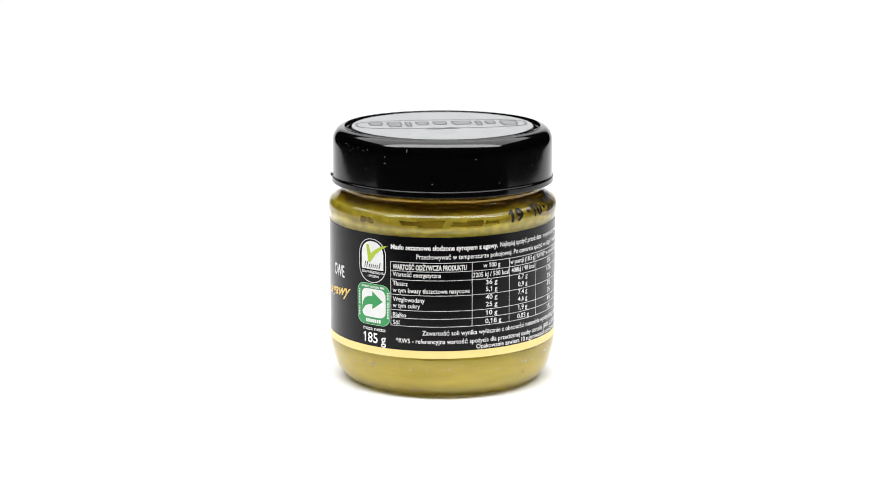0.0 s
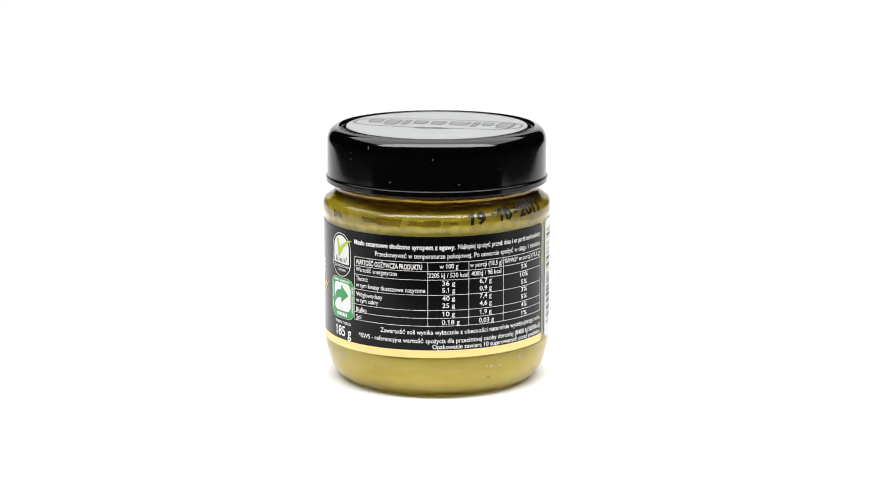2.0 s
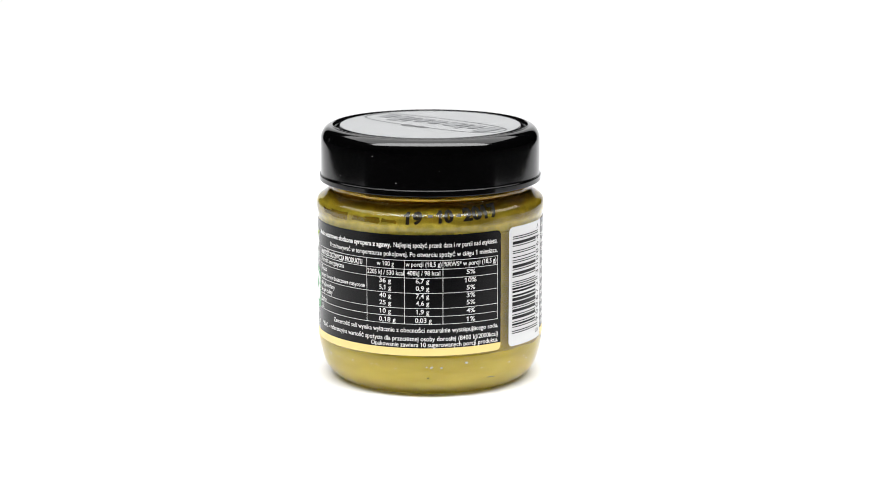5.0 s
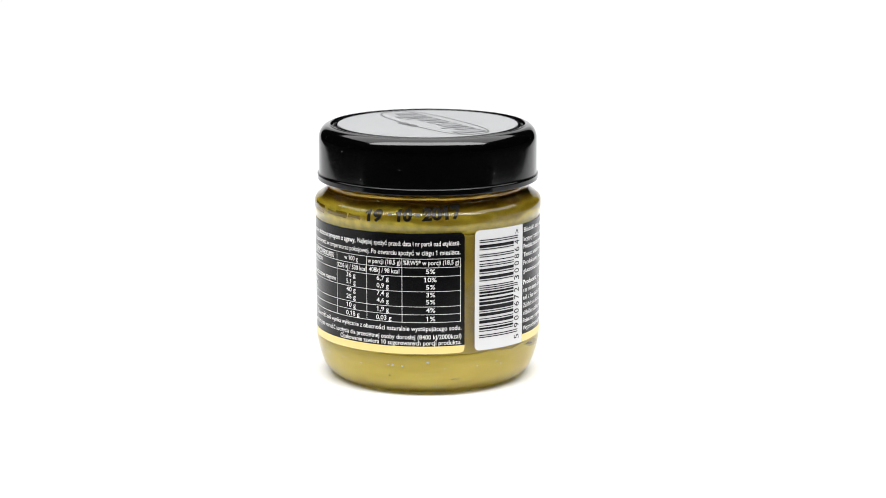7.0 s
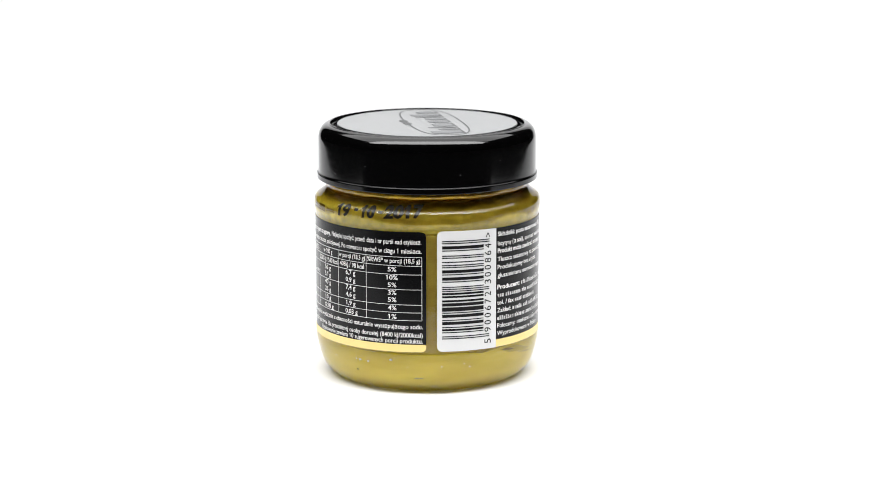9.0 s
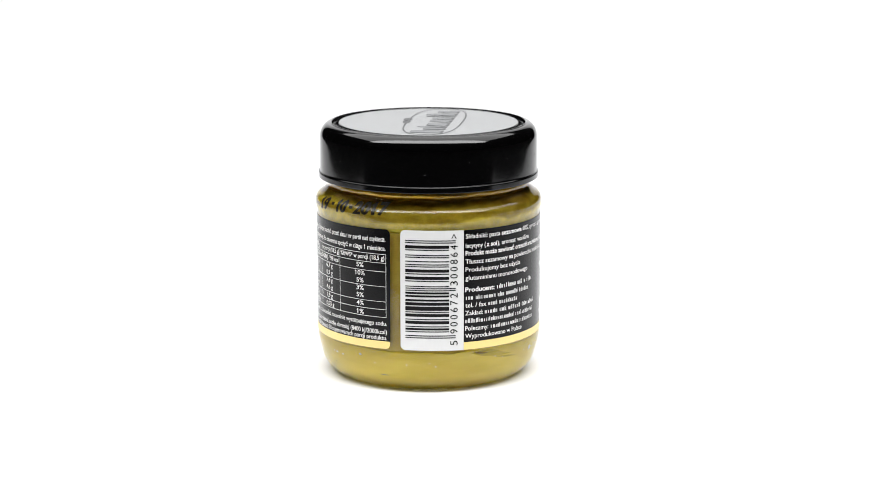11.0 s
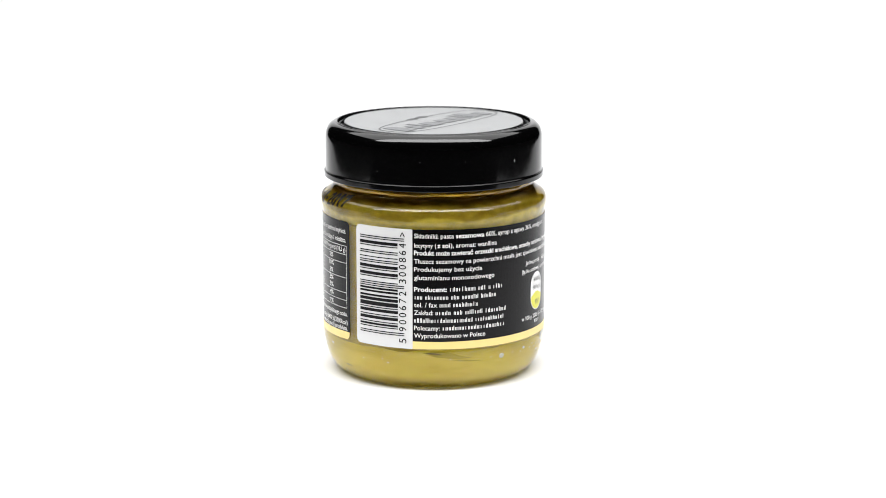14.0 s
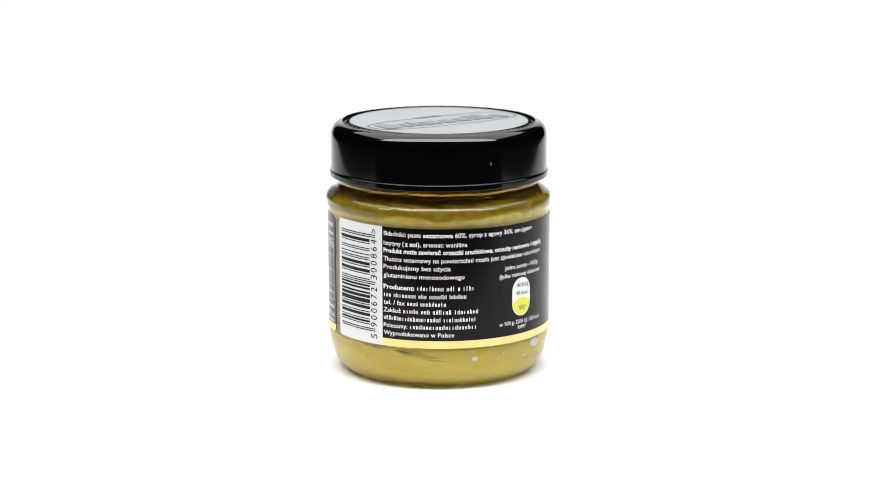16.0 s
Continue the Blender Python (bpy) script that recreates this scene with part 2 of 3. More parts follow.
def word_bars(parent, x0, x1, z, words, height=1.0, mat=None):
    """Plain upright bars in place of the letters of words that must not be read: so many to each word, from x0 to x1."""
    dice = random.Random(round(z * 10))
    pitch = (x1 - x0) / (sum(words) + 0.7 * (len(words) - 1))
    x = x0
    for w in words:
        bm = bmesh.new()
        for k in range(w):
            for shift in (0.10, 0.50) if dice.random() < 0.75 else (0.25,):
                tall = height * (1.3 if dice.random() < 0.2 else 0.95)
                a = x + (k + shift) * pitch
                c = a + pitch * 0.25
                bm.faces.new([bm.verts.new((px, pz, 0)) for px, pz in ((a, z), (c, z), (c, z + tall), (a, z + tall))])
        part("text_bar", wrap(bm), mat or M_WHITE, parent, smooth=False)
        x += (w + 0.7) * pitch


# ---- the setting: a white paper sweep in a dark room ----
def build_setting():
    bm = bmesh.new()
    prof = [(-0.138, 0.0), (0.0, 0.0), (0.45, 0.0)]
    prof += [(0.45 + 0.35 * math.sin(a), 0.35 - 0.35 * math.cos(a)) for a in [k * math.pi / 28 for k in range(1, 15)]]
    prof += [(0.80, 0.7), (0.80, 1.05)]
    rows = []
    for y, z in prof:
        rows.append([bm.verts.new((x, y, z)) for x in (-0.36, -0.12, 0.12, 0.36)])
    for a, b in zip(rows, rows[1:]):
        for k in range(3):
            bm.faces.new((a[k], a[k + 1], b[k + 1], b[k]))
    ob = part("backdrop", bm, M_PAPER)
    thick = ob.modifiers.new("thickness", "SOLIDIFY")
    thick.thickness, thick.offset = 0.0008, -1
    tagged(ob, "seamless white paper sweep curving up behind the jar", "backdrop", kind="structure")

    def box(name, x0, x1, y0, y1, z0, z1, mat, label):
        b = bmesh.new()
        bmesh.ops.create_cube(b, size=1, matrix=Matrix.Translation(((x0 + x1) / 2, (y0 + y1) / 2, (z0 + z1) / 2)) @ Matrix.Diagonal((x1 - x0, y1 - y0, z1 - z0, 1)))
        o = part(name, b, mat, smooth=False)
        return tagged(o, label, "wall" if "wall" in name else name, kind="structure")

    box("floor", -2, 2, -2, 2, -0.06, -0.0055, M_ROOM, "dark matt floor under the paper sweep")
    box("wall_south", -2, 2, -2.1, -2, -0.06, 2.4, M_ROOM, "plain dark wall behind the camera")
    box("wall_north", -2, 2, 2, 2.1, -0.06, 2.4, M_ROOM, "plain dark wall behind the sweep")
    box("wall_west", -2.1, -2, -2, 2, -0.06, 2.4, M_ROOM, "plain dark side wall")
    box("wall_east", 2, 2.1, -2, 2, -0.06, 2.4, M_ROOM, "plain dark side wall")
    box("ceiling", -2, 2, -2, 2, 2.4, 2.5, M_ROOM, "plain dark ceiling")


# ---- the jar ----
GLASS = [(0, 0.9), (22, 0.9), (24.5, 0.35), (25.6, 0.0), (27.0, 0.05), (29.0, 1.0), (30.9, 2.9), (32.0, 5.3), (32.9, 8.6), (33.42, 11.0), (33.48, 12.1), (33.42, 12.7), (33.36, 13.3), (33.38, 32.0), (33.38, 48.3),
         (33.42, 49.2), (33.55, 49.9), (33.72, 50.6), (33.76, 51.4), (33.75, 52.2)]
GLASS += [(31.4 + 2.35 * math.cos(radians(a)), 52.5 + 2.35 * math.sin(radians(a))) for a in (0, 15, 30, 45, 56)]
GLASS += [(31.8, 55.1), (30.8, 55.9), (30.2, 56.6), (30.0, 57.2), (30.02, 57.6), (30.15, 57.9), (30.1, 58.4), (29.9, 58.8), (29.7, 59.3), (29.7, 60.0), (29.7, 66.0), (0, 66.0)]


def glass_radius(z):
    return float(np.interp(z, [p[1] for p in GLASS[3:-1]], [p[0] for p in GLASS[3:-1]]))


def build_lid(jar):
    arc = [(29.2 + 3.15 * math.cos(k * math.pi / 24), 70.9 + 4.25 * math.sin(k * math.pi / 24)) for k in range(13)]
    top = [(0, 74.9), (26.65, 74.9), (26.75, 74.8), (26.85, 74.2), (27.1, 74.05), (28.5, 74.05), (28.65, 74.2), (28.72, 75.15), (28.82, 75.32), (28.95, 75.36), (29.1, 75.3)]
    foot = [(32.36, 70.6), (32.37, 70.2), (32.4, 66.0), (32.42, 62.2), (32.42, 61.2), (32.43, 61.05), (32.47, 60.98), (32.66, 60.92), (32.75, 60.85), (32.8, 60.7), (32.8, 60.5), (32.8, 60.2), (32.8, 59.7), (32.8, 59.5), (32.8, 59.35), (32.76, 59.24), (32.68, 59.2), (32.4, 59.2), (32.0, 59.2), (30.8, 59.2), (30.5, 59.4), (30.5, 66.6), (30.2, 67.2), (0, 67.2)]
    prof = top + arc[::-1] + foot
    lid = part("lid", lathe(prof, 192, 1), M_LID, jar, "glossy black plastic screw lid")
    part("lid_sticker", lathe([(0, 74.95), (26.5, 74.95), (26.6, 75.0), (26.6, 75.1), (26.5, 75.15), (0, 75.15)], 128, 0), M_STICKER, lid, "round silver-grey sticker set into the lid", smooth=False)
    # tamper tab on the flange
    b = bmesh.new()
    bmesh.ops.create_cube(b, size=1, matrix=Matrix.Diagonal((0.0004, 0.002, 0.0012, 1)))
    bmesh.ops.bevel(b, geom=b.edges[:], offset=0.0002, segments=2, affect="EDGES")
    tab = part("tab", b, M_LID, lid)
    tab.matrix_basis = pose(32.85 * MM * math.cos(radians(183)), 32.85 * MM * math.sin(radians(183)), 60.9 * MM, 0, 0, 183)

    def flat(points, z):
        """A drawing on the lid's top: along the writing from its start, and up from its base, in millimetres."""
        a = radians(186.2)
        bm = polygon(points)
        for v in bm.verts:
            x, y = v.co.x, v.co.y
            v.co = ((-0.3 + x * math.cos(a) - y * math.sin(a)) * MM, (2.0 + x * math.sin(a) + y * math.cos(a)) * MM, z * MM)
        return bm

    # the oval: a closed line
    def oval(hw, hh, n=64):
        pts = []
        for k in range(n):
            a = 2 * math.pi * k / n
            c, s = math.cos(a), math.sin(a)
            pts.append((math.copysign(abs(c) ** 0.75, c) * hw, math.copysign(abs(s) ** 0.62, s) * hh))
        return pts

    outer, inner = oval(25.4, 8.4), oval(24.8, 7.9)
    bm = bmesh.new()
    a = radians(186.2)

    def lay(x, y, z=75.2):
        return ((-0.3 + x * math.cos(a) - y * math.sin(a)) * MM, (2.0 + x * math.sin(a) + y * math.cos(a)) * MM, z * MM)

    va, vb = [bm.verts.new(lay(*p)) for p in outer], [bm.verts.new(lay(*p)) for p in inner]
    for i in range(len(va)):
        j = (i + 1) % len(va)
        bm.faces.new((va[i], va[j], vb[j], vb[i]))
    part("logo_outline", bm, M_LOGO, lid, "thin dark oval line", smooth=False)
    # blocks in place of the name
    x = -22.6
    for w, h in ((5.6, 9.6), (3.4, 6.6), (2.2, 8.8), (6.6, 6.6), (4.6, 6.6), (4.4, 6.6), (2.2, 8.8), (4.8, 9.4), (4.6, 6.6)):
        shape = [(x, -5.0), (x + w * 0.86, -5.0), (x + w * 0.94, -5.0 + h * 0.45), (x + w * 0.80, -5.0 + h), (x + w * 0.1, -5.0 + h), (x - w * 0.03, -5.0 + h * 0.5)]
        block = part("logo_block", flat(shape, 75.2), M_LOGO, lid, smooth=False)
        cx, cy = x + w * 0.45, -5.0 + h * 0.5
        slim = max(0.25, 1 - 1.3 / w)
        part("logo_fill", flat([(cx + (px - cx) * slim, cy + (py - cy) * (1 - 1.1 / h) + 0.25) for px, py in shape], 75.23), M_LOGOFILL, block, smooth=False)
        x += w + 0.75
    for cx, cy, rx, ry in ((-2.4, 8.3, 2.7, 1.2), (2.4, 8.6, 2.9, 1.3)):
        part("logo_leaf", flat([(cx + rx * math.cos(k * math.pi / 8), cy + ry * math.sin(k * math.pi / 8) * (1 + 0.3 * math.cos(k * math.pi / 8))) for k in range(16)], 75.22), M_LOGO, lid, smooth=False)
    # scratches and dust on the rim
    for th, z, w, h in ((252, 72.4, 0.16, 1.6), (240, 68.5, 0.5, 0.3), (265, 63.2, 0.3, 0.6), (287, 70.1, 0.35, 0.4), (322, 66.5, 0.35, 0.2), (228, 66.2, 0.4, 0.15), (35, 67.8, 0.25, 0.25), (12, 64.6, 0.3, 0.25), (58, 67.8, 0.25, 0.2), (300, 62.9, 0.35, 0.4), (88, 66.7, 0.35, 1.4), (211, 72.3, 0.5, 0.25), (214, 72.0, 0.2, 0.5), (218, 71.5, 0.35, 0.2), (222, 71.9, 0.2, 0.6), (226, 71.4, 0.4, 0.2), (229, 71.8, 0.25, 0.5), (240, 70.3, 0.2, 0.6), (216, 70.6, 0.5, 0.15)):
        bm = wrap(polygon([(th + 0.6 * w / DEG * math.cos(k * math.pi / 3), z + 0.35 * h * math.sin(k * math.pi / 3)) for k in range(6)]), radius=lambda q: 32.46 if q <= 70.9 else 29.24 + 3.17 * math.sqrt(1 - ((q - 70.9) / 4.25) ** 2), askew=False)
        part("scratch", bm, M_DUST, lid, "pale scuff on the black plastic", smooth=False)


def build_label(jar):
    bm = wrap(polygon(rounded(31.35, 354.5, 13.05, 48.35, 1.5, (0, 1, 1, 0))), radius=lambda z: R)
    label = part("label", bm, M_LABEL, jar, "black wrap-round paper label with white print", smooth=False)
    sol = label.modifiers.new("thickness", "SOLIDIFY")
    sol.thickness, sol.offset = 0.0001, -1
    part("barcode_panel", wrap(polygon(rounded(-0.2, 31.35, 13.05, 48.35, 1.5, (1, 0, 0, 1))), radius=lambda z: R), M_PANEL, label, "white paper panel with a black barcode", smooth=False)
    part("band", wrap(polygon(rounded(31.35, 354.45, 13.1, 15.35, 1.45, (0, 1, 0, 0))), radius=lambda z: R + 0.03), M_CREAM, label, "cream-yellow stripe along the label's foot", smooth=False)

    # heading and storage lines
    B = 0.026
    write(label, "Masło sezamowe słodzone syropem z agawy.", 244.2, 298.0, 44.65, 1.35, B)
    write(label, "Najlepiej spożyć przed: data i nr partii nad etykietą.", 299.3, 352.2, 44.75, 1.35)
    write(label, "Przechowywać w temperaturze pokojowej. Po otwarciu spożyć w ciągu 1 miesiąca.", 257.4, 352.3, 42.1, 1.35)
    # table
    for z in (41.0, 38.45, 35.9, 31.5, 27.05, 24.75, 22.45):
        part("table_rule", wrap(strip(243.95, 352.5, z - 0.065, z + 0.065)), M_WHITE, label, smooth=False)
    for th in (244.1, 284.6, 304.7, 323.5, 352.4):
        part("table_rule", wrap(strip(th - 0.11, th + 0.11, 22.45, 41.0)), M_WHITE, label, smooth=False)
    write(label, "WARTOŚĆ ODŻYWCZA PRODUKTU", 245.2, 281.9, 38.9, 1.4, B)
    write(label, "w 100 g", 290.3, 299.4, 39.2)
    write(label, "w porcji (18,5 g)", 305.3, 322.8, 39.25)
    write(label, "%RWS* w porcji (18,5 g)", 324.1, 351.6, 39.25)
    rows = (("Wartość energetyczna", 269.4, 36.8), ("Tłuszcz", 253.0, 34.15), ("w tym kwasy tłuszczowe nasycone", 283.4, 32.2), ("Węglowodany", 261.4, 29.5),
            ("w tym cukry", 259.1, 27.75), ("Białko", 252.1, 25.0), ("Sól", 248.6, 22.75))
    for body, x1, z in rows:
        write(label, body, 245.2, x1, z, 1.3)
    write(label, "2205 kJ / 530 kcal", 284.95, 304.4, 36.6)
    write(label, "408kJ / 98 kcal", 306.0, 322.2, 36.7)
    for body, z in (("36 g", 34.25), ("5,1 g", 32.25), ("40 g", 29.9), ("25 g", 27.8), ("10 g", 25.35)):
        write(label, body, 291.6, 297.9, z)
    write(label, "0,18 g", 291.4, 300.2, 22.9)
    for body, z in (("6,7 g", 34.4), ("0,9 g", 32.25), ("7,4 g", 30.0), ("4,6 g", 27.9), ("1,9 g", 25.35)):
        write(label, body, 310.3, 316.8, z)
    write(label, "0,03 g", 309.9, 318.1, 22.9)
    for body, z in (("5%", 36.7), ("5%", 32.15), ("3%", 29.9), ("5%", 27.8), ("4%", 25.4), ("1%", 22.85)):
        write(label, body, 335.3, 339.8, z)
    write(label, "10%", 334.3, 340.5, 34.3)
    write(label, "Zawartość soli wynika wyłącznie z obecności naturalnie występującego sodu.", 260.2, 352.8, 20.0)
    write(label, "*RWS - referencyjna wartość spożycia dla przeciętnej osoby dorosłej (8400 kJ/2000kcal)", 246.8, 352.8, 17.5)
    write(label, "Opakowanie zawiera 10 sugerowanych porcji produktu.", 286.8, 352.8, 15.75)

    # front panel's end
    write(label, "OWE", 200.5, 212.2, 33.4, 3.4, 0.014)
    script = fitted("agawy", 193.0, 217.8, 0.0, 3.1, 0.02, 0.4)
    for v in script.verts:
        v.co.y += 28.0 + (v.co.x - 210) * 0.06
    part("text_line", wrap(script), M_GOLD, label, "gold slanted script", smooth=False)

    # badge with a tick
    part("badge_outline", wrap(outline(rounded(224.9, 241.5, 34.0, 46.85, 4.6), 0.18)), M_WHITE, label, smooth=False)
    part("badge_panel", wrap(polygon(rounded(226.6, 240.0, 37.9, 46.1, 3.7, (0, 0, 1, 1)))), M_WHITE, label, "white arched badge", smooth=False)
    part("tick", wrap(polygon(((229.6, 45.0), (231.2, 45.2), (232.6, 42.6), (235.5, 43.9), (239.0, 45.0), (242.6, 45.3), (239.0, 44.1), (235.6, 42.5), (232.2, 39.9), (231.0, 40.1))), radius=lambda z: R + 0.1), M_LIME, label, "lime-green tick", smooth=False)
    for foot, head, low, high in ((228.6, 229.3, 38.3, 40.1), (229.9, 230.6, 38.3, 40.1), (231.4, 231.8, 38.3, 39.4), (232.6, 233.0, 38.3, 39.4), (233.8, 234.2, 38.3, 39.4), (235.0, 235.4, 38.3, 39.4), (236.2, 236.6, 38.3, 39.4), (237.5, 238.2, 38.3, 40.1)):
        part("logo_stroke", wrap(polygon(((foot - 0.22, low), (foot + 0.22, low), (head + 0.28, high), (head - 0.22, high))), radius=lambda z: R + 0.1), M_BLACKINK, label, smooth=False)
    write(label, "DLA WEGETARIAN", 226.9, 240.4, 36.75, 0.72, 0.01)
    write(label, "I WEGAN", 230.6, 237.2, 35.6, 0.72, 0.01)

    # green recycling badge
    part("badge_panel", wrap(polygon(rounded(223.9, 243.4, 21.9, 33.5, 2.4))), M_GREEN, label, "green rounded square badge", smooth=False)
    part("badge_field", wrap(polygon(rounded(226.6, 241.2, 23.9, 32.2, 1.9)), radius=lambda z: R + 0.1), M_WHITE, label, smooth=False)
    bend = [(226.7, 25.2), (226.75, 26.6), (227.2, 27.9), (228.1, 28.9), (229.5, 29.6), (231.4, 30.0), (233.4, 30.1), (233.4, 31.6), (239.6, 28.8), (233.4, 26.2), (233.4, 27.7), (231.4, 27.6), (229.6, 27.2), (228.2, 26.5), (227.3, 25.7)]
    part("arrow", wrap(polygon(bend), radius=lambda z: R + 0.14), M_GREEN, label, "green bent arrow", smooth=False)

    def ticks(cells):
        bm = bmesh.new()
        for x0, x1, z0, z1 in cells:
            bm.faces.new([bm.verts.new((px, pz, 0)) for px, pz in ((x0, z0), (x1, z0), (x1, z1), (x0, z1))])
        part("text_bar", wrap(bm, radius=lambda z: R + 0.12), M_WHITE, label, smooth=False)

    ticks([(229.4 + 1.32 * k, 230.35 + 1.32 * k, 22.35, 23.35) for k in range(7)])
    ticks([(226.6 + 0.64 * k, 227.0 + 0.64 * k, 32.5, 33.1) for k in range(22) if k not in (8, 17)])
    ticks([(224.5, 225.4, 24.0 + 0.46 * k, 24.28 + 0.46 * k) for k in range(17) if k != 6])
    ticks([(242.0, 242.9, 24.0 + 0.46 * k, 24.28 + 0.46 * k) for k in range(17) if k != 11])
    part("badge_outline", wrap(outline(rounded(223.6, 243.7, 21.65, 33.75, 2.6), 0.16), radius=lambda z: R + 0.12), M_PALEGREEN, label, smooth=False)
    write(label, "masa netto", 227.4, 241.0, 20.0, 1.15)
    write(label, "185 g", 227.4, 241.3, 16.4, 2.85, 0.016)

    # ingredients panel
    write(label, "Składniki: pasta", 32.3, 51.8, 45.85)
    write(label, "sezamowa", 52.8, 67.6, 45.85, 1.3, B)
    write(label, "60%, syrop z agawy 36%, emulgator:", 68.6, 115.2, 45.85)
    write(label, "lecytyny (", 32.3, 43.2, 43.1)
    write(label, "z soi", 43.6, 49.8, 43.1, 1.3, B)
    write(label, "), aromat: wanilina", 50.1, 74.7, 43.1)
    write(label, "Produkt może zawierać orzeszki arachidowe, orzechy nerkowca i migdały.", 32.2, 124.5, 40.9, 1.3, B)
    write(label, "Tłuszcz sezamowy na powierzchni masła jest zjawiskiem naturalnym.", 32.2, 123.5, 38.45)
    write(label, "Produkujemy bez użycia", 32.2, 66.5, 36.1)
    write(label, "glutaminianu monosodowego", 32.2, 73.4, 33.65)
    write(label, "Producent:", 32.1, 48.4, 30.2, 1.3, B)
    word_bars(label, 49.6, 78.6, 30.2, (9, 3, 1, 4), 1.05)
    word_bars(label, 32.1, 74.6, 27.85, (3, 8, 3, 6, 6))
    write(label, "tel. / fax", 32.1, 43.6, 25.6)
    word_bars(label, 44.6, 64.4, 25.6, (4, 9))
    write(label, "Zakład:", 32.1, 41.6, 23.3)
    word_bars(label, 42.6, 80.8, 23.3, (5, 3, 6, 8))
    word_bars(label, 32.1, 79.6, 21.0, (21, 12))
    write(label, "Polecamy:", 32.1, 44.8, 18.75)
    word_bars(label, 45.9, 80.0, 18.75, (21,))
    write(label, "Wyprodukowano w Polsce", 32.1, 68.3, 16.5)

    # portion note
    write(label, "Jedna porcja - 18,5 g", 95.4, 120.7, 35.15, 1.2)
    write(label, "(łyżka stołowa) dostarcza:", 92.2, 123.3, 32.75, 1.2)
    part("badge_panel", wrap(polygon(rounded(100.3, 113.4, 20.7, 32.2, 3.8))), M_WHITE, label, "white capsule mark with a yellow foot", smooth=False)
    low = [p for p in rounded(100.6, 113.1, 20.95, 26.0, 3.65, (1, 1, 0, 0)) if p[1] < 25.9]
    low += [(113.1 - 12.5 * k / 10, 24.9 + 1.3 * math.sin(math.pi * k / 10)) for k in range(11)]
    part("badge_foot", wrap(polygon(low), radius=lambda z: R + 0.1), M_YELLOW, label, smooth=False)
    part("text_line", wrap(fitted("408 kJ", 103.2, 111.5, 29.4, 1.2), radius=lambda z: R + 0.14), M_GREYINK, label, smooth=False)
    part("text_line", wrap(fitted("98 kcal", 102.6, 111.2, 27.0, 1.2), radius=lambda z: R + 0.14), M_GREYINK, label, smooth=False)
    part("text_line", wrap(fitted("5%*", 104.9, 110.0, 22.5, 1.3), radius=lambda z: R + 0.16), M_GREYINK, label, smooth=False)
    write(label, "w 100 g: 2205 kJ / 530 kcal", 92.3, 122.5, 18.5, 1.15)
    write(label, "RWS*", 104.3, 110.1, 16.8, 1.1)

    # barcode: bars stacked up the jar, read from the foot
    left = {"0": "0001101", "1": "0011001", "2": "0010011", "3": "0111101", "4": "0100011", "5": "0110001", "6": "0101111", "7": "0111011", "8": "0110111", "9": "0001011"}
    flip = {"0": "1", "1": "0"}

    def code(d, kind):
        right = "".join(flip[c] for c in left[d])
        return left[d] if kind == "L" else right if kind == "R" else right[::-1]

    digits = "900672300864"
    pattern = "101" + "".join(code(d, k) for d, k in zip(digits[:6], "LGGLLG")) + "01010" + "".join(code(d, "R") for d in digits[6:]) + "101"
    z0, unit = 16.7, 0.3035
    k = 0
    while k < len(pattern):
        if pattern[k] == "0":
            k += 1
            continue
        j = k
        while j < len(pattern) and pattern[j] == "1":
            j += 1
        guard = k < 3 or k >= 92 or 45 <= k < 50
        part("bar", wrap(strip(2.3, 27.2 if guard else 23.9, z0 + (k + 0.06) * unit, z0 + (j - 0.06) * unit)), M_BLACKINK, label, smooth=False)
        k = j

    def up_text(body, za, zb):
        """A line that runs up the jar beside the bars."""
        bm = letters(body)
        xs = [v.co.x for v in bm.verts]
        lo, hi = min(xs), max(xs)
        for v in bm.verts:
            v.co = (28.2 - v.co.y / CAP * 3.7, za + (v.co.x - lo) / (hi - lo) * (zb - za), 0)
        bmesh.ops.recalc_face_normals(bm, faces=bm.faces[:])
        part("text_line", wrap(bm), M_BLACKINK, label, "black barcode digits", smooth=False)

    def digit_row(word, za, zb):
        step = (zb - za) / len(word)
        for i, d in enumerate(word):
            w = step * 0.62
            up_text(d, za + i * step + step * 0.19, za + i * step + step * 0.19 + (w if d != "1" else w * 0.5))

    digit_row("5", 14.2, 16.4)
    digit_row("900672", z0 + 3.3 * unit, z0 + 45 * unit)
    digit_row("300864", z0 + 50 * unit, z0 + 91.5 * unit)
    up_text(">", 46.0, 47.3)


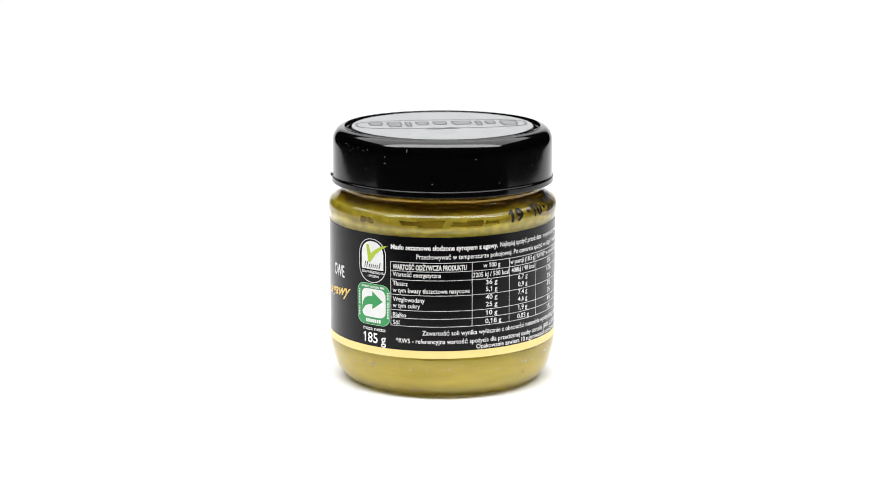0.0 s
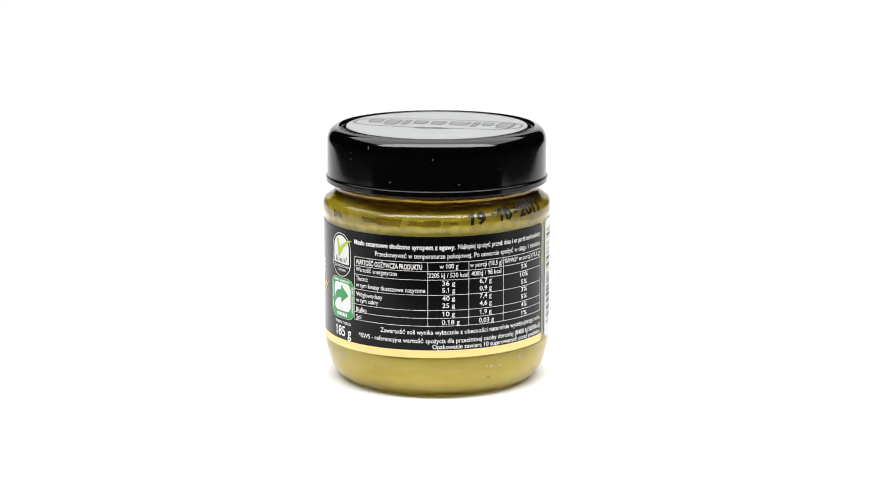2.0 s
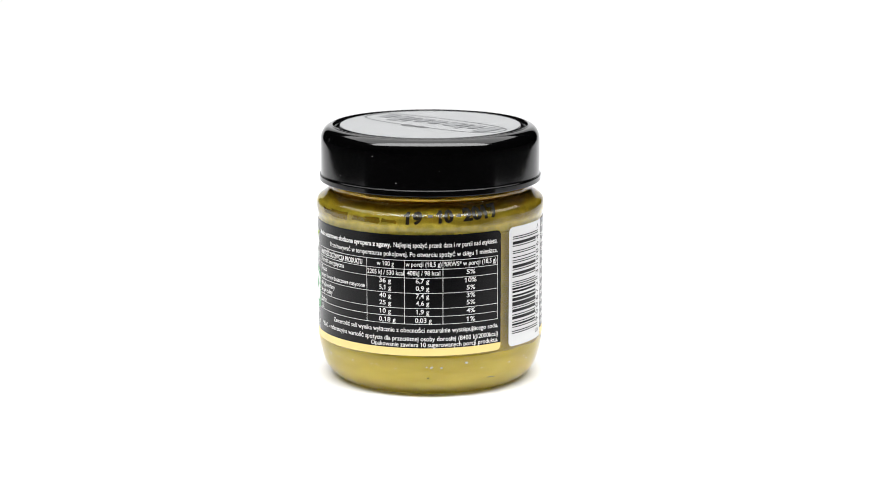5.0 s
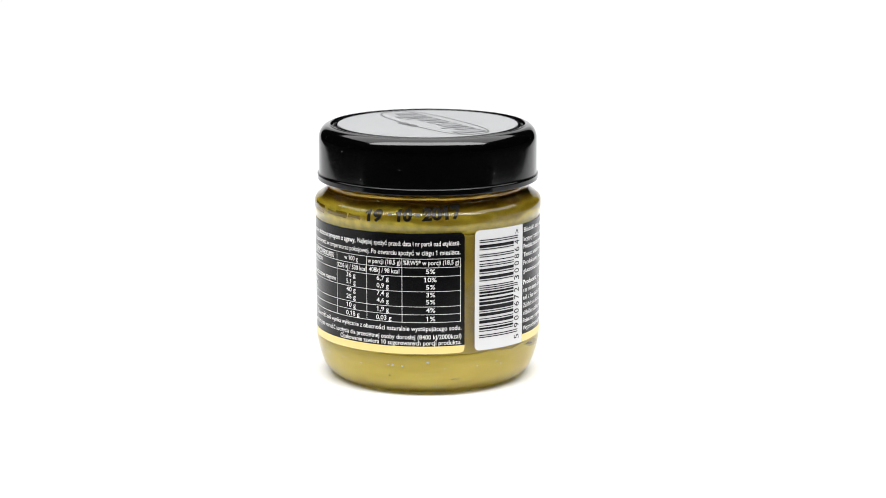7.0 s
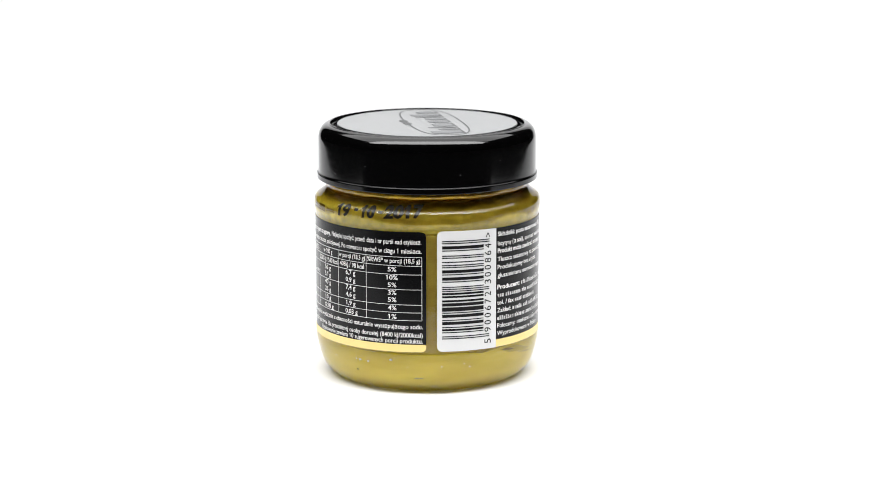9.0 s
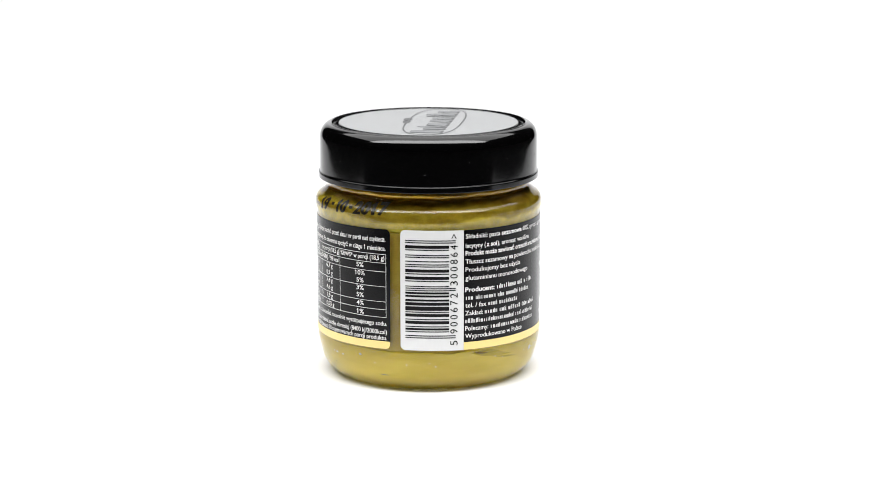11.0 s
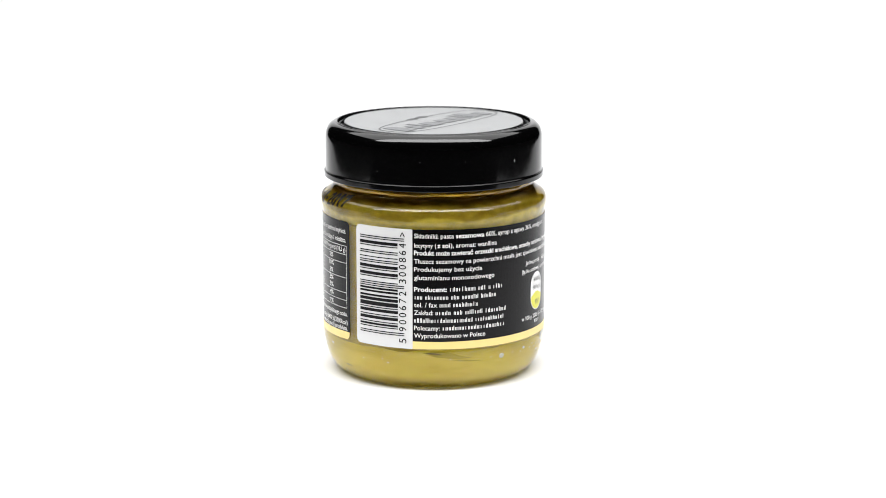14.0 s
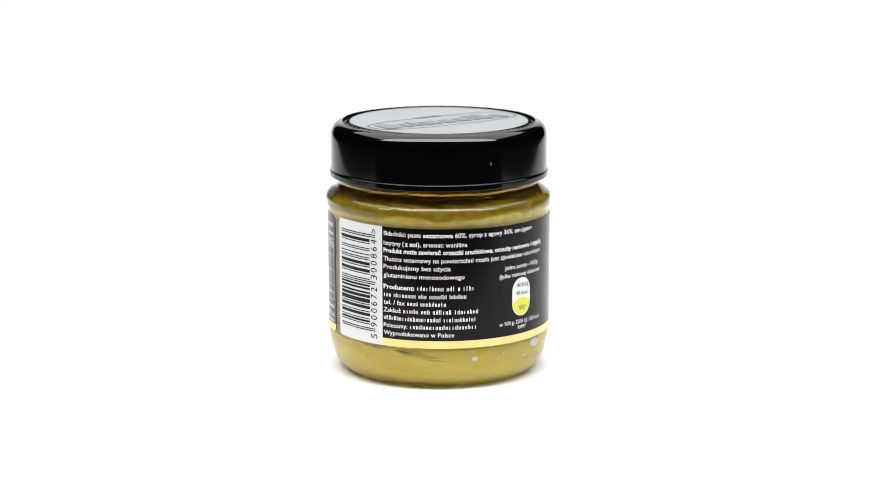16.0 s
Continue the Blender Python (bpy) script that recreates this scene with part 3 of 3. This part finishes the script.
def build_jar():
    jar = new("jar")
    tagged(jar, "glass jar of golden sesame butter, black lid, black label", "jar")
    body = lathe(GLASS, 192, 2)
    for v in body.verts:
        z = v.co.z / MM
        th = math.atan2(v.co.y, v.co.x)
        wave = math.sin(5 * th + 0.7) + 0.8 * math.sin(11 * th + 2.1 + z) + 0.6 * math.sin(23 * th - 1.3 * z) + 0.4 * math.sin(41 * th)
        rise = max(0.0, 1 - abs(z - 58.0) / 1.6) * 0.10
        v.co.xy *= 1 + rise * wave / 33.0
        v.co.z += rise * 0.6 * math.sin(7 * th + 1.0) * MM
    glass = part("glass_body", body, M_GLASS, jar, "clear glass jar body with a rounded shoulder")

    def uneven(bm, z0, reach, amount):
        """Lets the edge of a layer at the height z0 wander up and down round the jar."""
        for v in bm.verts:
            th = math.atan2(v.co.y, v.co.x)
            wander = noise.noise((3.2 * math.cos(th), 3.2 * math.sin(th), z0)) + 0.5 * noise.noise((9 * math.cos(th), 9 * math.sin(th), z0 + 5))
            v.co.z += max(0.0, 1 - abs(v.co.z / MM - z0) / reach) * amount * wander * MM
        return bm

    part("sesame_butter", lathe([(0, 2.5), (23.0, 2.5), (25.8, 2.6), (28.2, 3.4), (30.1, 5.4), (31.1, 8.6), (31.35, 11.2), (31.3, 12.6), (31.1, 14.0), (31.1, 20.0), (31.1, 40), (31.1, 47.5), (0, 47.6)], 160, 2), M_PASTE, jar, "smooth mustard-yellow sesame paste")
    # added layer that carries the painted shade behind and just below the label
    shade_layer = lathe([(31.0, 12.2), (31.42, 12.3), (31.42, 12.9), (31.25, 14.2), (31.25, 30.0), (31.25, 46.5), (31.3, 47.4), (31.0, 47.5)], 160, 1)
    part("shaded_paste", uneven(shade_layer, 12.4, 1.5, 0.5), M_SHADED_PASTE, jar, "browner paste layer with the label's shade put in its colour")
    part("oil_layer", lathe([(0, 47.65), (31.2, 47.65), (31.35, 47.8), (31.45, 48.8), (31.7, 50.2), (31.85, 51.8), (31.9, 52.8), (31.75, 53.5), (31.1, 54.1), (30.2, 54.7), (29.2, 55.7), (29.0, 57.0), (28.9, 58.8), (28.9, 64.0), (0, 64.0)], 160, 1), M_OIL, jar, "brown and amber separated oil in patches over the paste, gold glint painted in")

    blot = random.Random(7)
    for th0, th1, z0, z1 in ((224.5, 229.0, 51.0, 52.5), (229.6, 233.0, 50.8, 52.2), (248.5, 259.0, 51.2, 52.5), (257.0, 271.0, 51.0, 52.7), (274.5, 284.0, 51.0, 52.2), (282.0, 291.0, 51.2, 52.5), (292.5, 300.0, 51.3, 52.3)):
        edge = [(x + blot.uniform(-0.9, 0.9), z + blot.uniform(-0.3, 0.3)) for x, z in rounded(th0, th1, z0, z1, 0.6, n=5)]
        part("brown_patch", wrap(polygon(edge), radius=lambda z: float(np.interp(z, (50.9, 51.8, 52.8), (31.8, 31.92, 32.02))), askew=False), M_BROWN_PATCH, jar, "dark brown patch just inside the glass", smooth=False)

    # printed date on the shoulder
    for body, x0, x1 in (("19", 304.4, 313.6), ("10", 320.4, 328.6), ("2017", 333.4, 353.4)):
        bm = fitted(body, x0, x1, 0.0, 3.0, 0.045, 0.03)
        for v in bm.verts:
            v.co.y += 51.5 + (v.co.x - 304) * 0.03
        for k in range(14):
            bmesh.ops.bisect_plane(bm, geom=bm.verts[:] + bm.edges[:] + bm.faces[:], plane_co=(0, 51.6 + 0.4 * k, 0), plane_no=(0, 1, 0), dist=1e-5)
        part("date_print", wrap(bm, radius=lambda z: glass_radius(z) + 0.09, askew=False), M_DATE, glass, "dark inkjet best-before date on the glass", smooth=False)
    for x0 in (316.2, 330.2):
        part("date_print", wrap(strip(x0, x0 + 2.4, 53.5, 54.2), radius=lambda z: glass_radius(z) + 0.09, askew=False), M_DATE, glass, smooth=False)

    # a row of dark dots moulded near the foot
    for k in range(6):
        th, z = 112.0 + 4.0 * k, 7.15 - 0.03 * k
        dot = wrap(polygon([(th + 0.45 * math.cos(a * math.pi / 4), z + 0.2 * math.sin(a * math.pi / 4)) for a in range(8)]), radius=lambda q: glass_radius(q) + 0.05, askew=False)
        part("moulded_dot", dot, M_DATE, glass, smooth=False)

    for th, z, a, b in ((316.2, 6.3, 0.33, 0.22), (349.5, 5.3, 0.9, 0.14), (352.0, 5.2, 0.5, 0.12)):
        speck = wrap(polygon([(th + a / DEG * math.cos(k * math.pi / 4), z + b * math.sin(k * math.pi / 4)) for k in range(8)]), radius=lambda q: glass_radius(q) + 0.05, askew=False)
        part("speck", speck, M_DATE if a < 0.4 else M_DUST, glass, "small speck of dirt on the glass", smooth=False)

    # air bubbles against the glass near the foot, and oily streaks
    rng = random.Random(4)
    spots = [(120, 11.2, 2.7, 1.5), (79.5, 9.6, 0.9, 0.8), (231, 9.3, 0.45, 0.4), (226, 10.0, 0.35, 0.3), (318, 9.6, 0.4, 0.3), (323, 9.4, 0.35, 0.3), (96, 10.4, 0.5, 0.4), (336, 10.6, 0.5, 0.35), (112, 8.0, 0.4, 0.3)]
    for k in range(30):
        spots.append((rng.uniform(205, 480) % 360, rng.gauss(9.3, 0.55), rng.uniform(0.10, 0.26), rng.uniform(0.10, 0.2)))
    paste_r = lambda z: float(np.interp(z, (3.4, 5.4, 8.6, 11.2, 12.6, 14.0), (28.3, 30.15, 31.1, 31.35, 31.3, 31.1)))
    for th, z, a, b in spots:
        bm = bmesh.new()
        bmesh.ops.create_icosphere(bm, subdivisions=2, radius=MM, matrix=Matrix.Diagonal((0.3, a, b, 1)))
        ob = part("air_bubble", bm, M_BUBBLE_GLINT, jar)
        ob.matrix_basis = pose((paste_r(z) + 0.75) * MM * math.cos(radians(th)), (paste_r(z) + 0.75) * MM * math.sin(radians(th)), z * MM, 0, 0, th)
    for th0, th1, z, h in ((36, 56, 11.75, 1.3), (42, 62, 11.0, 0.8), (50, 68, 9.8, 0.4)):
        n = 20
        fat = lambda u, turn: h / 2 * math.sin(math.pi * u) ** 0.8 * (1 + 0.35 * math.sin(5 * u + turn))
        up = [(th0 + (th1 - th0) * k / n, z - 0.9 * k / n + fat(k / n, th0)) for k in range(n + 1)]
        dn = [(th0 + (th1 - th0) * k / n, z - 0.9 * k / n - fat(k / n, th1)) for k in range(n - 1, 0, -1)]
        part("oil_streak", wrap(polygon(up + dn), radius=lambda q: paste_r(q) + 0.06, askew=False), M_STREAK, jar, "darker oily streak in the paste", smooth=False)
    core = [(37.5 + 9 * k / 10, 11.75 - 0.5 * k / 10 + 0.32 * math.sin(math.pi * k / 10)) for k in range(11)] + [(37.5 + 9 * k / 10, 11.75 - 0.5 * k / 10 - 0.25 * math.sin(math.pi * k / 10)) for k in range(9, 0, -1)]
    part("oil_streak", wrap(polygon(core), radius=lambda q: paste_r(q) + 0.12, askew=False), M_BROWN_PATCH, jar, smooth=False)
    build_lid(jar)
    build_label(jar)
    return jar


build_setting()
jar = build_jar()


def motions():
    """The jar stands off the turntable's centre and turns slowly, clockwise from above."""
    speed, off, start = 0.16409, 0.00536, 4.56201
    rows = []
    for k in range(17):
        a = start - speed * k
        rows.append((float(k), pose(off * math.cos(a), off * math.sin(a), 0, 0, 0, -math.degrees(speed * k))))
    walk(jar, rows)


motions()
